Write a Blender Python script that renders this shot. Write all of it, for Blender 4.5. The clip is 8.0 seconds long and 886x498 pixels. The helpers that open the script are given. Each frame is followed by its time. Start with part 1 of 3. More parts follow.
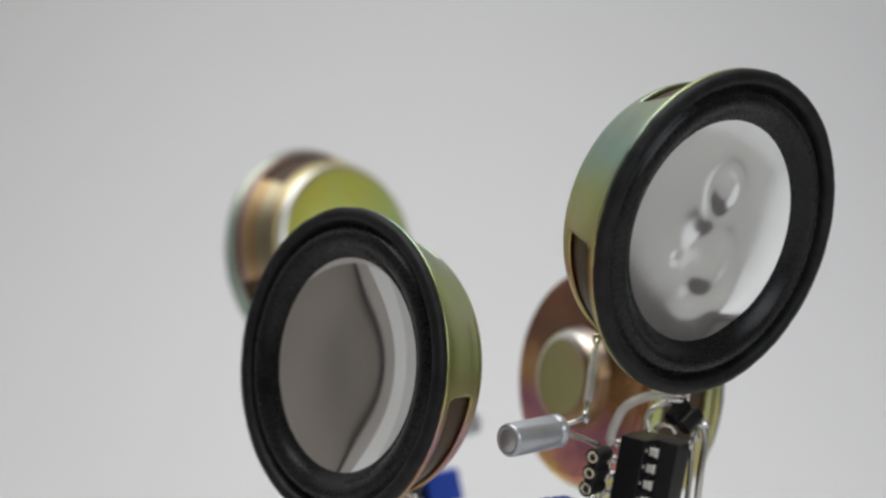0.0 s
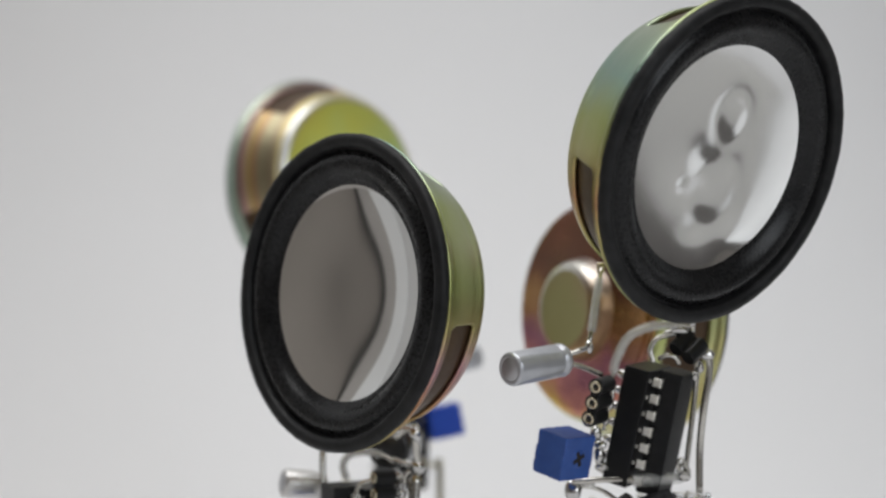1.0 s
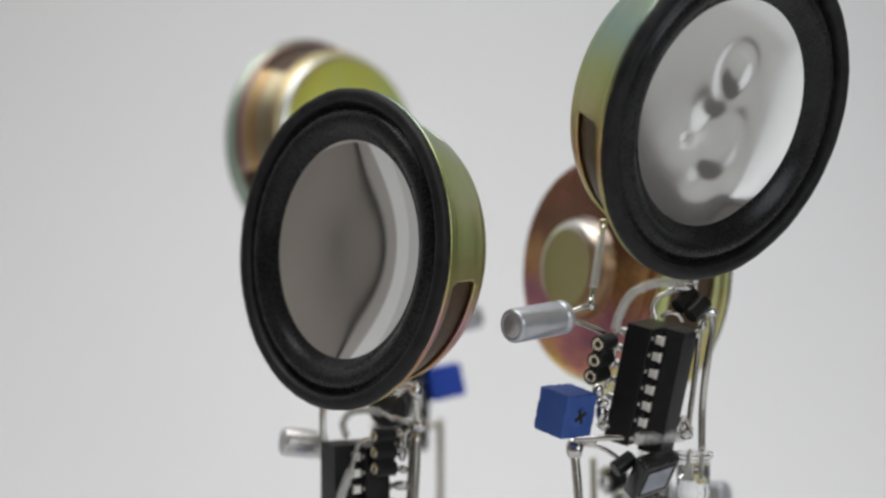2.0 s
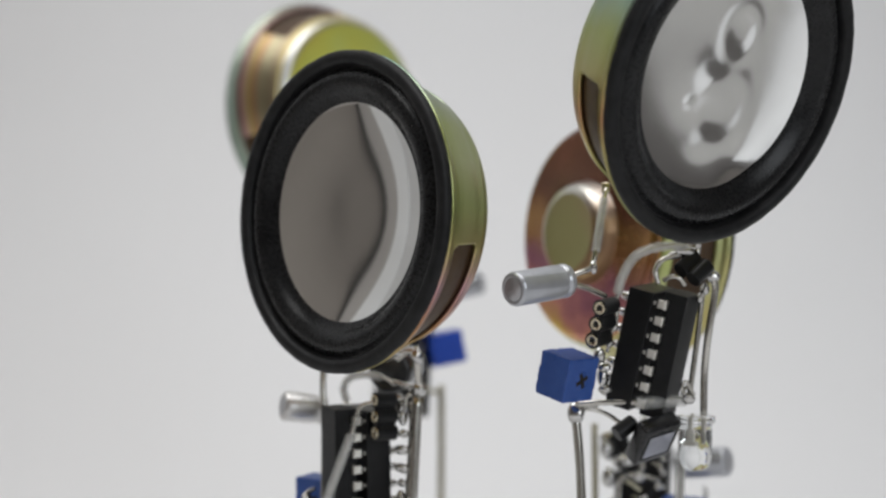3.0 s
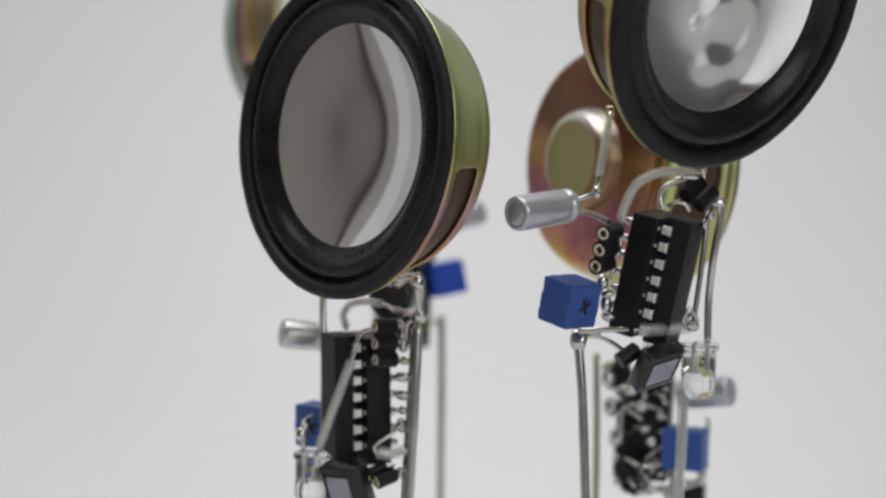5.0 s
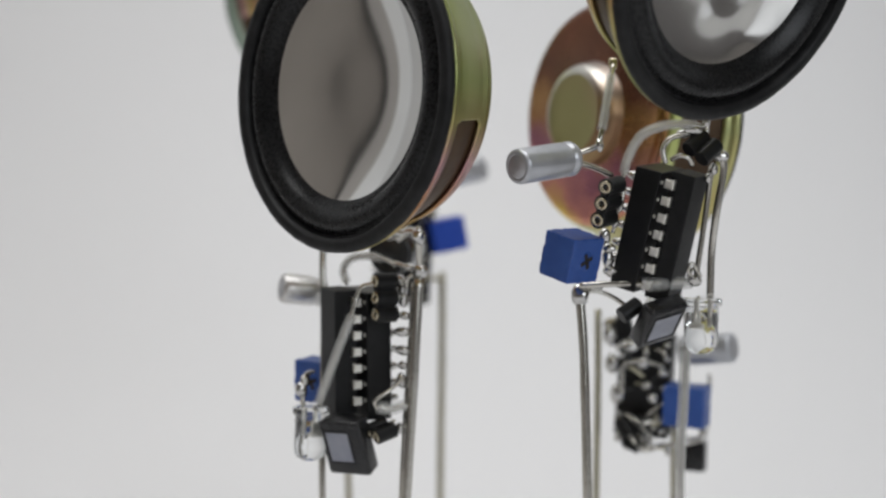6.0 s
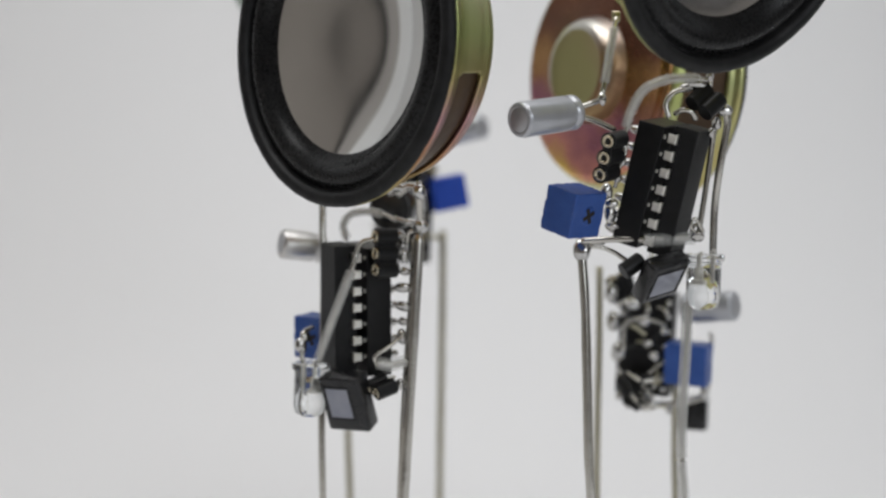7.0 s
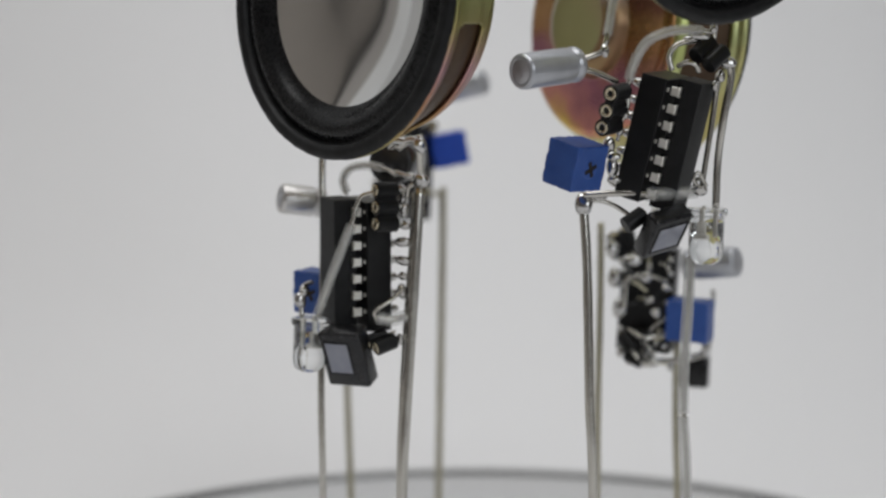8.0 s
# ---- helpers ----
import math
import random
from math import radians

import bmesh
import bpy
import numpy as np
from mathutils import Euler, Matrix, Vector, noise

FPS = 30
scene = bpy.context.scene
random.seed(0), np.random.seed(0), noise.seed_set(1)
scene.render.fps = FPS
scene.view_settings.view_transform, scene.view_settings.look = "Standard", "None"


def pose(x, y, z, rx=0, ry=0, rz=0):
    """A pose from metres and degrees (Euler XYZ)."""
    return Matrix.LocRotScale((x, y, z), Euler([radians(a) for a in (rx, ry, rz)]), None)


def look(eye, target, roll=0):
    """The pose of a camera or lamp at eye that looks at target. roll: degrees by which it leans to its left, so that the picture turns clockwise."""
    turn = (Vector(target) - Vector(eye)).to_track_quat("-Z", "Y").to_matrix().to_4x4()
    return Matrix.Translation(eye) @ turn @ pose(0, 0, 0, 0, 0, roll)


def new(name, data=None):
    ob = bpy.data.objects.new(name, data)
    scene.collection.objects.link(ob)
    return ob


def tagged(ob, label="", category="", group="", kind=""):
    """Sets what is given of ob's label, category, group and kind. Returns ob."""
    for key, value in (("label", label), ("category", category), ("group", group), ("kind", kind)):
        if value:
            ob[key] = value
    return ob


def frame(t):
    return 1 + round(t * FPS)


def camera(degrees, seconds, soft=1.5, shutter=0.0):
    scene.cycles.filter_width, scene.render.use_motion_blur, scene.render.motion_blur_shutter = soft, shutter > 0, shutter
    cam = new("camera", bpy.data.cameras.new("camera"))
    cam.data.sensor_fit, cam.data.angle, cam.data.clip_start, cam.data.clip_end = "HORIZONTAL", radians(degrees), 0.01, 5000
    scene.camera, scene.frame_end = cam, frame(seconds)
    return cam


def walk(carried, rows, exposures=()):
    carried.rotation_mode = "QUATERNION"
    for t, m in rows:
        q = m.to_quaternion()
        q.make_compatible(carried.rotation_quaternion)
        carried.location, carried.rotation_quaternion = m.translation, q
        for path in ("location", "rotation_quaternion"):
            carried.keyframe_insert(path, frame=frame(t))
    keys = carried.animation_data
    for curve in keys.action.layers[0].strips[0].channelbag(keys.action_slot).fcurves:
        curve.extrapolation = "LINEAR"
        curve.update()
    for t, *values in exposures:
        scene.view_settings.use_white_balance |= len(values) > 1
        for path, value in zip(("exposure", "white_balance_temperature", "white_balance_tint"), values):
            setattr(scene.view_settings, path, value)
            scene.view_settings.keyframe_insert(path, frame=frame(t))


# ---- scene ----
# The camera: tilted down on a tripod head in front of the sculptures.
cam = camera(28.0, 8.0, soft=2.5)
ROWS = [
    (0.0, 0.00086, -0.01606, 0.12452, 0.347, 1.075, -0.177),
    (0.5, 0.00082, -0.01418, 0.12286, -0.552, 0.952, -0.138),
    (1.0, 0.00087, -0.01266, 0.12168, -1.379, 0.795, -0.086),
    (1.5, 0.00075, -0.01128, 0.12060, -1.974, 0.711, -0.079),
    (3.0, 0.00069, -0.00908, 0.11831, -3.269, 0.570, -0.030),
    (3.5, 0.00055, -0.00797, 0.11740, -3.906, 0.452, -0.036),
    (4.0, 0.00040, -0.00710, 0.11660, -4.291, 0.438, -0.051),
    (5.5, 0.00039, -0.00483, 0.11489, -5.704, 0.304, -0.010),
    (6.0, 0.00034, -0.00373, 0.11400, -6.332, 0.238, -0.000),
    (6.5, 0.00034, -0.00287, 0.11301, -6.851, 0.127, 0.017),
    (7.0, 0.00025, -0.00192, 0.11191, -7.376, 0.096, 0.023),
    (7.5, 0.00013, -0.00090, 0.11103, -8.029, 0.046, 0.017),
    (8.0, 0.00000, 0.00000, 0.11000, -8.500, 0.000, -0.000),
]
walk(cam, [(t, pose(x, y, z, 90 + pitch, roll, yaw)) for t, x, y, z, pitch, roll, yaw in ROWS],
     exposures=[(0.0, -0.12), (0.5, -0.05), (3.5, -0.07), (6.5, -0.10), (7.5, -0.19), (8.0, -0.30)])
cam.data.dof.use_dof = True
cam.data.dof.focus_distance = 0.252
cam.data.dof.aperture_fstop = 15.0

# ---- light ----
world = bpy.data.worlds.new("world")
scene.world = world
world.use_nodes = True
wn = world.node_tree.nodes
wn["Background"].inputs[0].default_value = (0.75, 0.85, 1.0, 1)
wn["Background"].inputs[1].default_value = 0.6


def area(name, m, sx, sy, watts, colour):
    data = bpy.data.lights.new(name, "AREA")
    data.shape, data.size, data.size_y, data.energy, data.color = "RECTANGLE", sx, sy, watts, colour
    ob = new(name, data)
    ob.matrix_world = m
    return ob


# a broad softbox under the ceiling, and daylight in the window behind the camera
area("softbox_lamp", look((-0.13, 0.1, 1.75), (0.0, 0.45, 0.1)), 1.7, 1.2, 21, (1.0, 1.0, 0.995))
area("window_lamp", look((1.1, -1.56, 0.9), (0.15, 0.4, 0.1)), 1.15, 1.15, 11, (0.93, 0.97, 1.0))

# ---- materials ----
MM = 0.001


def material(name, rough=0.5, metal=0.0, colour=(0.5, 0.5, 0.5), colour2=None, scale=200.0, detail=4.0, bump=0.0, bump_scale=1500.0,
             rough_var=0.0, transmission=0.0, coat=0.0, spec=0.5, ior=1.5):
    """A surface with two scales of variation: a broad one in colour, a fine one in gloss and relief."""
    mat = bpy.data.materials.new(name)
    mat.use_nodes = True
    nt = mat.node_tree
    b = nt.nodes["Principled BSDF"]
    b.inputs["Roughness"].default_value = rough
    b.inputs["Metallic"].default_value = metal
    b.inputs["Transmission Weight"].default_value = transmission
    b.inputs["Coat Weight"].default_value = coat
    b.inputs["Specular IOR Level"].default_value = spec
    b.inputs["IOR"].default_value = ior
    b.inputs["Base Color"].default_value = (*colour, 1)
    tc = nt.nodes.new("ShaderNodeTexCoord")
    if colour2:
        n = nt.nodes.new("ShaderNodeTexNoise")
        n.inputs["Scale"].default_value, n.inputs["Detail"].default_value = scale, detail
        r = nt.nodes.new("ShaderNodeValToRGB")
        r.color_ramp.elements[0].position, r.color_ramp.elements[1].position = 0.35, 0.68
        r.color_ramp.elements[0].color, r.color_ramp.elements[1].color = (*colour, 1), (*colour2, 1)
        nt.links.new(tc.outputs["Object"], n.inputs["Vector"])
        nt.links.new(n.outputs["Fac"], r.inputs["Fac"])
        nt.links.new(r.outputs["Color"], b.inputs["Base Color"])
    if bump or rough_var:
        n2 = nt.nodes.new("ShaderNodeTexNoise")
        n2.inputs["Scale"].default_value, n2.inputs["Detail"].default_value = bump_scale, 5.0
        nt.links.new(tc.outputs["Object"], n2.inputs["Vector"])
        if bump:
            bp = nt.nodes.new("ShaderNodeBump")
            bp.inputs["Strength"].default_value, bp.inputs["Distance"].default_value = bump, 0.0002
            nt.links.new(n2.outputs["Fac"], bp.inputs["Height"])
            nt.links.new(bp.outputs["Normal"], b.inputs["Normal"])
        if rough_var:
            mr = nt.nodes.new("ShaderNodeMapRange")
            mr.inputs["To Min"].default_value, mr.inputs["To Max"].default_value = max(0.02, rough - rough_var), rough + rough_var
            nt.links.new(n2.outputs["Fac"], mr.inputs["Value"])
            nt.links.new(mr.outputs["Result"], b.inputs["Roughness"])
    return mat


def zinc(name, seed, stops, lean=(1, 0, 0), wander=0.5, scale=38.0, rough=0.32, offset=0.5):
    """Yellow-passivated zinc: the tint of its film drifts across the pressing (along lean) and wanders as it does; some
    stops add highlights.
    """
    mat = material(name, rough=rough, metal=1.0, rough_var=0.06, bump=0.03, bump_scale=900)
    nt = mat.node_tree
    b = nt.nodes["Principled BSDF"]
    tc = nt.nodes["Texture Coordinate"]
    dot = nt.nodes.new("ShaderNodeVectorMath")
    dot.operation = "DOT_PRODUCT"
    dot.inputs[1].default_value = Vector(lean) * (0.5 / 0.0225)
    nt.links.new(tc.outputs["Object"], dot.inputs[0])
    mp = nt.nodes.new("ShaderNodeMapping")
    mp.inputs["Location"].default_value = (seed, seed * 0.7, seed * 0.3)
    nt.links.new(tc.outputs["Object"], mp.inputs["Vector"])
    total = dot.outputs["Value"]
    for sc, weight in ((scale, wander), (scale * 5.0, wander * 0.22)):
        n = nt.nodes.new("ShaderNodeTexNoise")
        n.inputs["Scale"].default_value, n.inputs["Detail"].default_value = sc, 2.0
        nt.links.new(mp.outputs["Vector"], n.inputs["Vector"])
        ma = nt.nodes.new("ShaderNodeMath")
        ma.operation = "MULTIPLY_ADD"
        ma.inputs[1].default_value = weight * 2
        nt.links.new(n.outputs["Fac"], ma.inputs[0])
        nt.links.new(total, ma.inputs[2])
        total = ma.outputs["Value"]
    shift = nt.nodes.new("ShaderNodeMath")
    shift.inputs[1].default_value = offset - wander * 1.22
    nt.links.new(total, shift.inputs[0])
    r = nt.nodes.new("ShaderNodeValToRGB")
    el = r.color_ramp.elements
    el[0].position, el[0].color = 0.0, (*stops[0], 1)
    el[1].position, el[1].color = 1.0, (*stops[-1], 1)
    for i, c in enumerate(stops[1:-1]):
        el.new((i + 1) / (len(stops) - 1)).color = (*c, 1)
    nt.links.new(shift.outputs["Value"], r.inputs["Fac"])
    nt.links.new(r.outputs["Color"], b.inputs["Base Color"])
    return mat


OLIVE, GOLD, COPPER, ROSE, TEAL = (0.48, 0.53, 0.20), (0.60, 0.52, 0.22), (0.55, 0.30, 0.16), (0.62, 0.36, 0.37), (0.37, 0.53, 0.44)
SILVER, LIME, BROWN, PLUM = (0.72, 0.71, 0.66), (0.51, 0.54, 0.26), (0.20, 0.09, 0.055), (0.44, 0.25, 0.33)
GREY_GREEN, DUSK = (0.47, 0.55, 0.40), (0.16, 0.075, 0.05)
# local x points up the pressing, y to its left seen from the front
M_ZINC = zinc("zinc_olive", 0.02, [tuple(0.78 * c for c in tint) for tint in (GOLD, COPPER, ROSE, GOLD, OLIVE, LIME, OLIVE, GREY_GREEN, TEAL)], (1, 0.1, 0), 0.12)
M_ZINC_R = zinc("zinc_teal", 0.31, [tuple(0.78 * c for c in tint) for tint in (GOLD, OLIVE, GOLD, COPPER, GOLD, OLIVE, TEAL, GREY_GREEN, OLIVE)], (1, 0.1, 0), 0.12)
M_ZINC_BL = zinc("zinc_green", 0.45, [(0.86, 0.66, 0.14), (0.82, 0.80, 0.18), (0.68, 0.84, 0.36), (0.80, 0.80, 0.18), (0.88, 0.68, 0.18)], (0.8, -0.6, 0), 0.3, 34.0, 0.55)
# besides real tints, stops along the depth paint groove shade and shoulder highlight
M_ZINC_BL_WALL = zinc("zinc_copper_shaded", 0.52, [(0.24, 0.31, 0.25), (0.40, 0.48, 0.40), (0.22, 0.15, 0.12), ROSE, GOLD, COPPER, (0.46, 0.38, 0.24), (0.42, 0.38, 0.25), (0.40, 0.34, 0.22), (0.46, 0.36, 0.25), GOLD],
                      (0.1, 0.1, -4.2), 0.05, 45.0, 0.36, 0.03)
M_ZINC_BR = zinc("zinc_rose", 0.73, [(0.50, 0.46, 0.12), (0.74, 0.50, 0.12), (0.58, 0.24, 0.20), (0.30, 0.12, 0.16), (0.36, 0.18, 0.08), (0.40, 0.22, 0.09), (0.20, 0.09, 0.055), DUSK, BROWN,
                               (0.24, 0.10, 0.065)], (1, 0.15, 0), 0.26, 60.0, 0.26)
M_ZINC_BR_RIM = zinc("zinc_lime", 0.11, [LIME, GOLD, LIME, OLIVE, LIME, COPPER, BROWN, PLUM, GOLD], (0.9, -0.4, 0), 0.35, 50.0)
M_ZINC_BR_HUB = zinc("zinc_hub", 0.9, [(0.44, 0.36, 0.20), (0.34, 0.31, 0.13), (0.36, 0.33, 0.15), (0.38, 0.30, 0.16), (0.48, 0.34, 0.30)], (0.6, 0.8, 0), 0.4, 70.0)
# the silver stops paint a highlight onto one side of the brown cap
M_ZINC_BR_CAP = zinc("zinc_cap_gleam", 0.2, [(0.36, 0.25, 0.12), (0.32, 0.20, 0.12), (0.40, 0.27, 0.16), (0.52, 0.46, 0.40), SILVER, SILVER], (2.2, -1.2, 0), 0.2, 60.0)
# silver tint stands in for the light caught on the rounded shoulder
M_ZINC_GLEAM = zinc("zinc_gleam", 0.6, [ROSE, SILVER, SILVER, SILVER, GOLD], (1, 0.3, 0), 0.3)
M_LINER = material("brown_liner", 0.5, 0.3, (0.052, 0.027, 0.011), (0.085, 0.046, 0.019), 150, rough_var=0.08, bump_scale=900)
M_RUBBER = material("black_rubber", 0.28, 0, (0.006, 0.006, 0.0065), (0.012, 0.012, 0.0125), 260, bump=0.12, bump_scale=2200, rough_var=0.1, spec=0.26)
M_FOAM = material("black_gasket", 0.5, 0, (0.005, 0.005, 0.0055), (0.014, 0.014, 0.0145), 500, bump=0.2, bump_scale=1800, rough_var=0.1, spec=0.26)
M_MIRROR = material("metallised_film", 0.04, 1.0, (0.80, 0.79, 0.77), (0.74, 0.73, 0.71), 60, rough_var=0.015, bump_scale=300)
M_FILM = material("crumpled_film", 0.14, 1.0, (0.91, 0.91, 0.905), (0.87, 0.87, 0.865), 60, rough_var=0.04, bump_scale=300)
M_CHIP = material("chip_epoxy", 0.52, 0, (0.006, 0.006, 0.0065), (0.011, 0.011, 0.012), 700, bump=0.25, bump_scale=6000, spec=0.3)
M_SOCKET = material("socket_plastic", 0.38, 0, (0.004, 0.004, 0.0045), (0.008, 0.008, 0.0085), 400, bump=0.1, bump_scale=3000, spec=0.3)
M_TIN = material("tinned_pin", 0.4, 1.0, (0.86, 0.84, 0.79), (0.76, 0.74, 0.68), 900, rough_var=0.08, bump_scale=2500)
M_SOLDER = material("solder", 0.18, 1.0, (0.66, 0.66, 0.66), (0.50, 0.48, 0.45), 900, rough_var=0.06, bump=0.1, bump_scale=1200)
M_WIRE = material("tinned_wire", 0.2, 1.0, (0.62, 0.60, 0.56), (0.54, 0.52, 0.47), 160, rough_var=0.08, bump=0.08, bump_scale=1400)
M_OLD_WIRE = material("dull_brass_wire", 0.34, 1.0, (0.50, 0.47, 0.36), (0.44, 0.41, 0.30), 120, rough_var=0.08, bump_scale=1400)
M_BRASS = material("gilt_contact", 0.25, 1.0, (0.70, 0.62, 0.46), (0.55, 0.49, 0.37), 900, rough_var=0.06, bump_scale=2500)
M_BLUE = material("blue_plastic", 0.42, 0, (0.022, 0.076, 0.31), (0.030, 0.094, 0.36), 350, bump=0.3, bump_scale=2500, rough_var=0.06)
M_BLUE_FAR = material("bright_blue_plastic", 0.45, 0, (0.014, 0.07, 0.50), (0.018, 0.085, 0.56), 350, bump=0.1, bump_scale=2500)
M_CAN = material("grey_sleeve", 0.3, 0.55, (0.46, 0.47, 0.50), (0.54, 0.55, 0.58), 250, bump=0.05, bump_scale=1800, rough_var=0.06)
M_CAN_DARK = material("dark_sleeve", 0.1, 0.2, (0.03, 0.03, 0.032), (0.05, 0.05, 0.05), 250)
M_CAN_END = material("can_end", 0.42, 0.7, (0.46, 0.46, 0.48), (0.52, 0.52, 0.54), 600)
M_CHROME = material("bare_can", 0.36, 0.9, (0.74, 0.73, 0.72), (0.6, 0.58, 0.56), 250, rough_var=0.05)
M_CLEAR = material("clear_epoxy", 0.03, 0, (0.97, 0.98, 0.98), transmission=1.0, ior=1.5)
M_SLEEVE = material("clear_sleeve", 0.09, 0, (0.88, 0.88, 0.86), (0.80, 0.80, 0.77), 300)
M_SLEEVE.node_tree.nodes["Principled BSDF"].inputs["Alpha"].default_value = 0.23
M_DIODE = material("black_gloss_plastic", 0.22, 0, (0.010, 0.010, 0.011), (0.02, 0.02, 0.022), 500, bump=0.08, bump_scale=2500)
M_DIE = material("silicon_window", 0.16, 0.25, (0.30, 0.31, 0.37), (0.36, 0.37, 0.42), 350)
M_SLOT_SHADE = material("slot_shade", 0.6, 0.4, (0.03, 0.025, 0.02))
M_PAPER = material("white_paper", 0.85, 0, (0.795, 0.79, 0.795), (0.772, 0.768, 0.772), 2.2, bump=0.05, bump_scale=700)
M_SHEET = material("bright_white", 0.8, 0, (0.86, 0.87, 0.88), (0.84, 0.85, 0.86), 6)
M_PLATE = material("white_glazed_plate", 0.32, 0, (0.70, 0.70, 0.71), (0.75, 0.75, 0.75), 12, rough_var=0.06, bump_scale=200)
M_RIM = material("grey_steel_rim", 0.36, 0.85, (0.24, 0.24, 0.24), (0.19, 0.19, 0.19), 60, rough_var=0.08, bump_scale=900)
M_WALL = material("taupe_wall", 0.8, 0, (0.27, 0.245, 0.225), (0.30, 0.275, 0.25), 1.4, bump=0.1, bump_scale=200)
M_FLOOR = material("warm_grey_floor", 0.6, 0, (0.47, 0.45, 0.43), (0.51, 0.49, 0.47), 1.8, bump=0.1, bump_scale=200)
M_GREY_SLAB = material("grey_floor", 0.65, 0, (0.40, 0.395, 0.385), (0.44, 0.435, 0.42), 3.0, bump=0.1, bump_scale=200)
M_DARK_SLAB = material("dark_slab", 0.9, 0, (0.085, 0.08, 0.075), (0.11, 0.10, 0.095), 30, bump=0.4, bump_scale=400)
M_GREY = material("grey_band", 0.7, 0, (0.42, 0.40, 0.385), (0.45, 0.43, 0.41), 2.0)
M_CEIL = material("white_ceiling", 0.85, 0, (0.72, 0.71, 0.70), (0.68, 0.67, 0.66), 1.2)
M_DARK_STRIP = material("dark_strip", 0.45, 0, (0.035, 0.034, 0.033), (0.05, 0.048, 0.045), 40)

# ---- mesh helpers ----
AT = {}


def part(name, bm, mat, parent=None, label="", m=None, smooth=True, bevel=0.0):
    """Links a bmesh as one mesh object under a thing or a part; m is its pose in the world."""
    me = bpy.data.meshes.new(name)
    bmesh.ops.recalc_face_normals(bm, faces=bm.faces)
    bm.to_mesh(me)
    bm.free()
    if smooth:
        me.shade_smooth()
    me.materials.append(mat)
    ob = new(name, me)
    m = m if m is not None else Matrix.Identity(4)
    if parent is not None:
        ob.parent = parent
        ob.matrix_basis = AT[parent].inverted() @ m
    else:
        ob.matrix_basis = m
    AT[ob] = m
    if bevel:
        bv = ob.modifiers.new("bevel", "BEVEL")
        bv.width, bv.segments, bv.limit_method = bevel, 2, "ANGLE"
        bv.harden_normals = True
    if label:
        tagged(ob, label)
    return ob


def share(ob, parent, m, name=None):
    """Another object on the same mesh, under parent, at the world pose m."""
    o = new(name or ob.name.split(".")[0], ob.data)
    o.parent = parent
    o.matrix_basis = AT[parent].inverted() @ m
    AT[o] = m
    return o


def V(p):
    return Vector(p) * MM


def axes(origin, z, x=(1, 0, 0)):
    """A pose at origin (metres) whose z axis is z, and whose x axis lies as near x as it can."""
    z = Vector(z).normalized()
    x = Vector(x)
    x = (x - z * x.dot(z)).normalized()
    y = z.cross(x)
    m = Matrix((x, y, z)).transposed().to_4x4()
    m.translation = origin
    return m


def lathe(profile, seg=64, gaps=None, close=False):
    """Turns a profile of (r, z) in millimetres about z. gaps(i, angle) leaves faces out."""
    bm = bmesh.new()
    rings = []
    for r, z in profile:
        if r < 1e-6:
            rings.append([bm.verts.new((0, 0, z * MM))] * seg)
        else:
            rings.append([bm.verts.new((r * MM * math.cos(2 * math.pi * k / seg), r * MM * math.sin(2 * math.pi * k / seg), z * MM)) for k in range(seg)])
    pairs = list(zip(rings, rings[1:])) + ([(rings[-1], rings[0])] if close else [])
    for i, (a, b) in enumerate(pairs):
        for k in range(seg):
            if gaps and gaps(i, (k + 0.5) / seg * 360):
                continue
            j = (k + 1) % seg
            vs = []
            for v in (a[k], a[j], b[j], b[k]):
                if v not in vs:
                    vs.append(v)
            if len(vs) > 2:
                bm.faces.new(vs)
    return bm


def glide(points, steps=6):
    """A smooth line through the points (Catmull-Rom)."""
    p = [Vector(q) for q in points]
    p = [2 * p[0] - p[1]] + p + [2 * p[-1] - p[-2]]
    out = []
    for a, b, c, d in zip(p, p[1:], p[2:], p[3:]):
        for s in range(steps):
            t = s / steps
            out.append(0.5 * (2 * b + (c - a) * t + (2 * a - 5 * b + 4 * c - d) * t * t + (3 * b - a - 3 * c + d) * t ** 3))
    return out + [p[-2]]


def tube(points, r, seg=12, steps=6, wobble=0.0, hollow=0.0):
    """A round wire of radius r (mm) through points (mm), with closed ends; hollow gives it a bore of that radius."""
    line = [q * MM for q in glide(points, steps)]
    bm = bmesh.new()

    def skin(rad):
        rings = []
        side = None
        for i, q in enumerate(line):
            d = (line[min(i + 1, len(line) - 1)] - line[max(i - 1, 0)]).normalized()
            if side is None:
                side = d.orthogonal().normalized()
            side = (side - d * side.dot(d)).normalized()
            up = d.cross(side)
            rr = rad * MM * (1 + wobble * noise.noise(q * 260))
            rings.append([bm.verts.new(q + rr * (math.cos(2 * math.pi * k / seg) * side + math.sin(2 * math.pi * k / seg) * up)) for k in range(seg)])
        for a, b in zip(rings, rings[1:]):
            for k in range(seg):
                bm.faces.new((a[k], a[(k + 1) % seg], b[(k + 1) % seg], b[k]))
        return rings
    outer = skin(r)
    if hollow:
        inner = skin(hollow)
        for a, b in ((outer[0], inner[0]), (outer[-1], inner[-1])):
            for k in range(seg):
                bm.faces.new((a[k], a[(k + 1) % seg], b[(k + 1) % seg], b[k]))
    else:
        bm.faces.new(outer[0])
        bm.faces.new(outer[-1])
    return bm


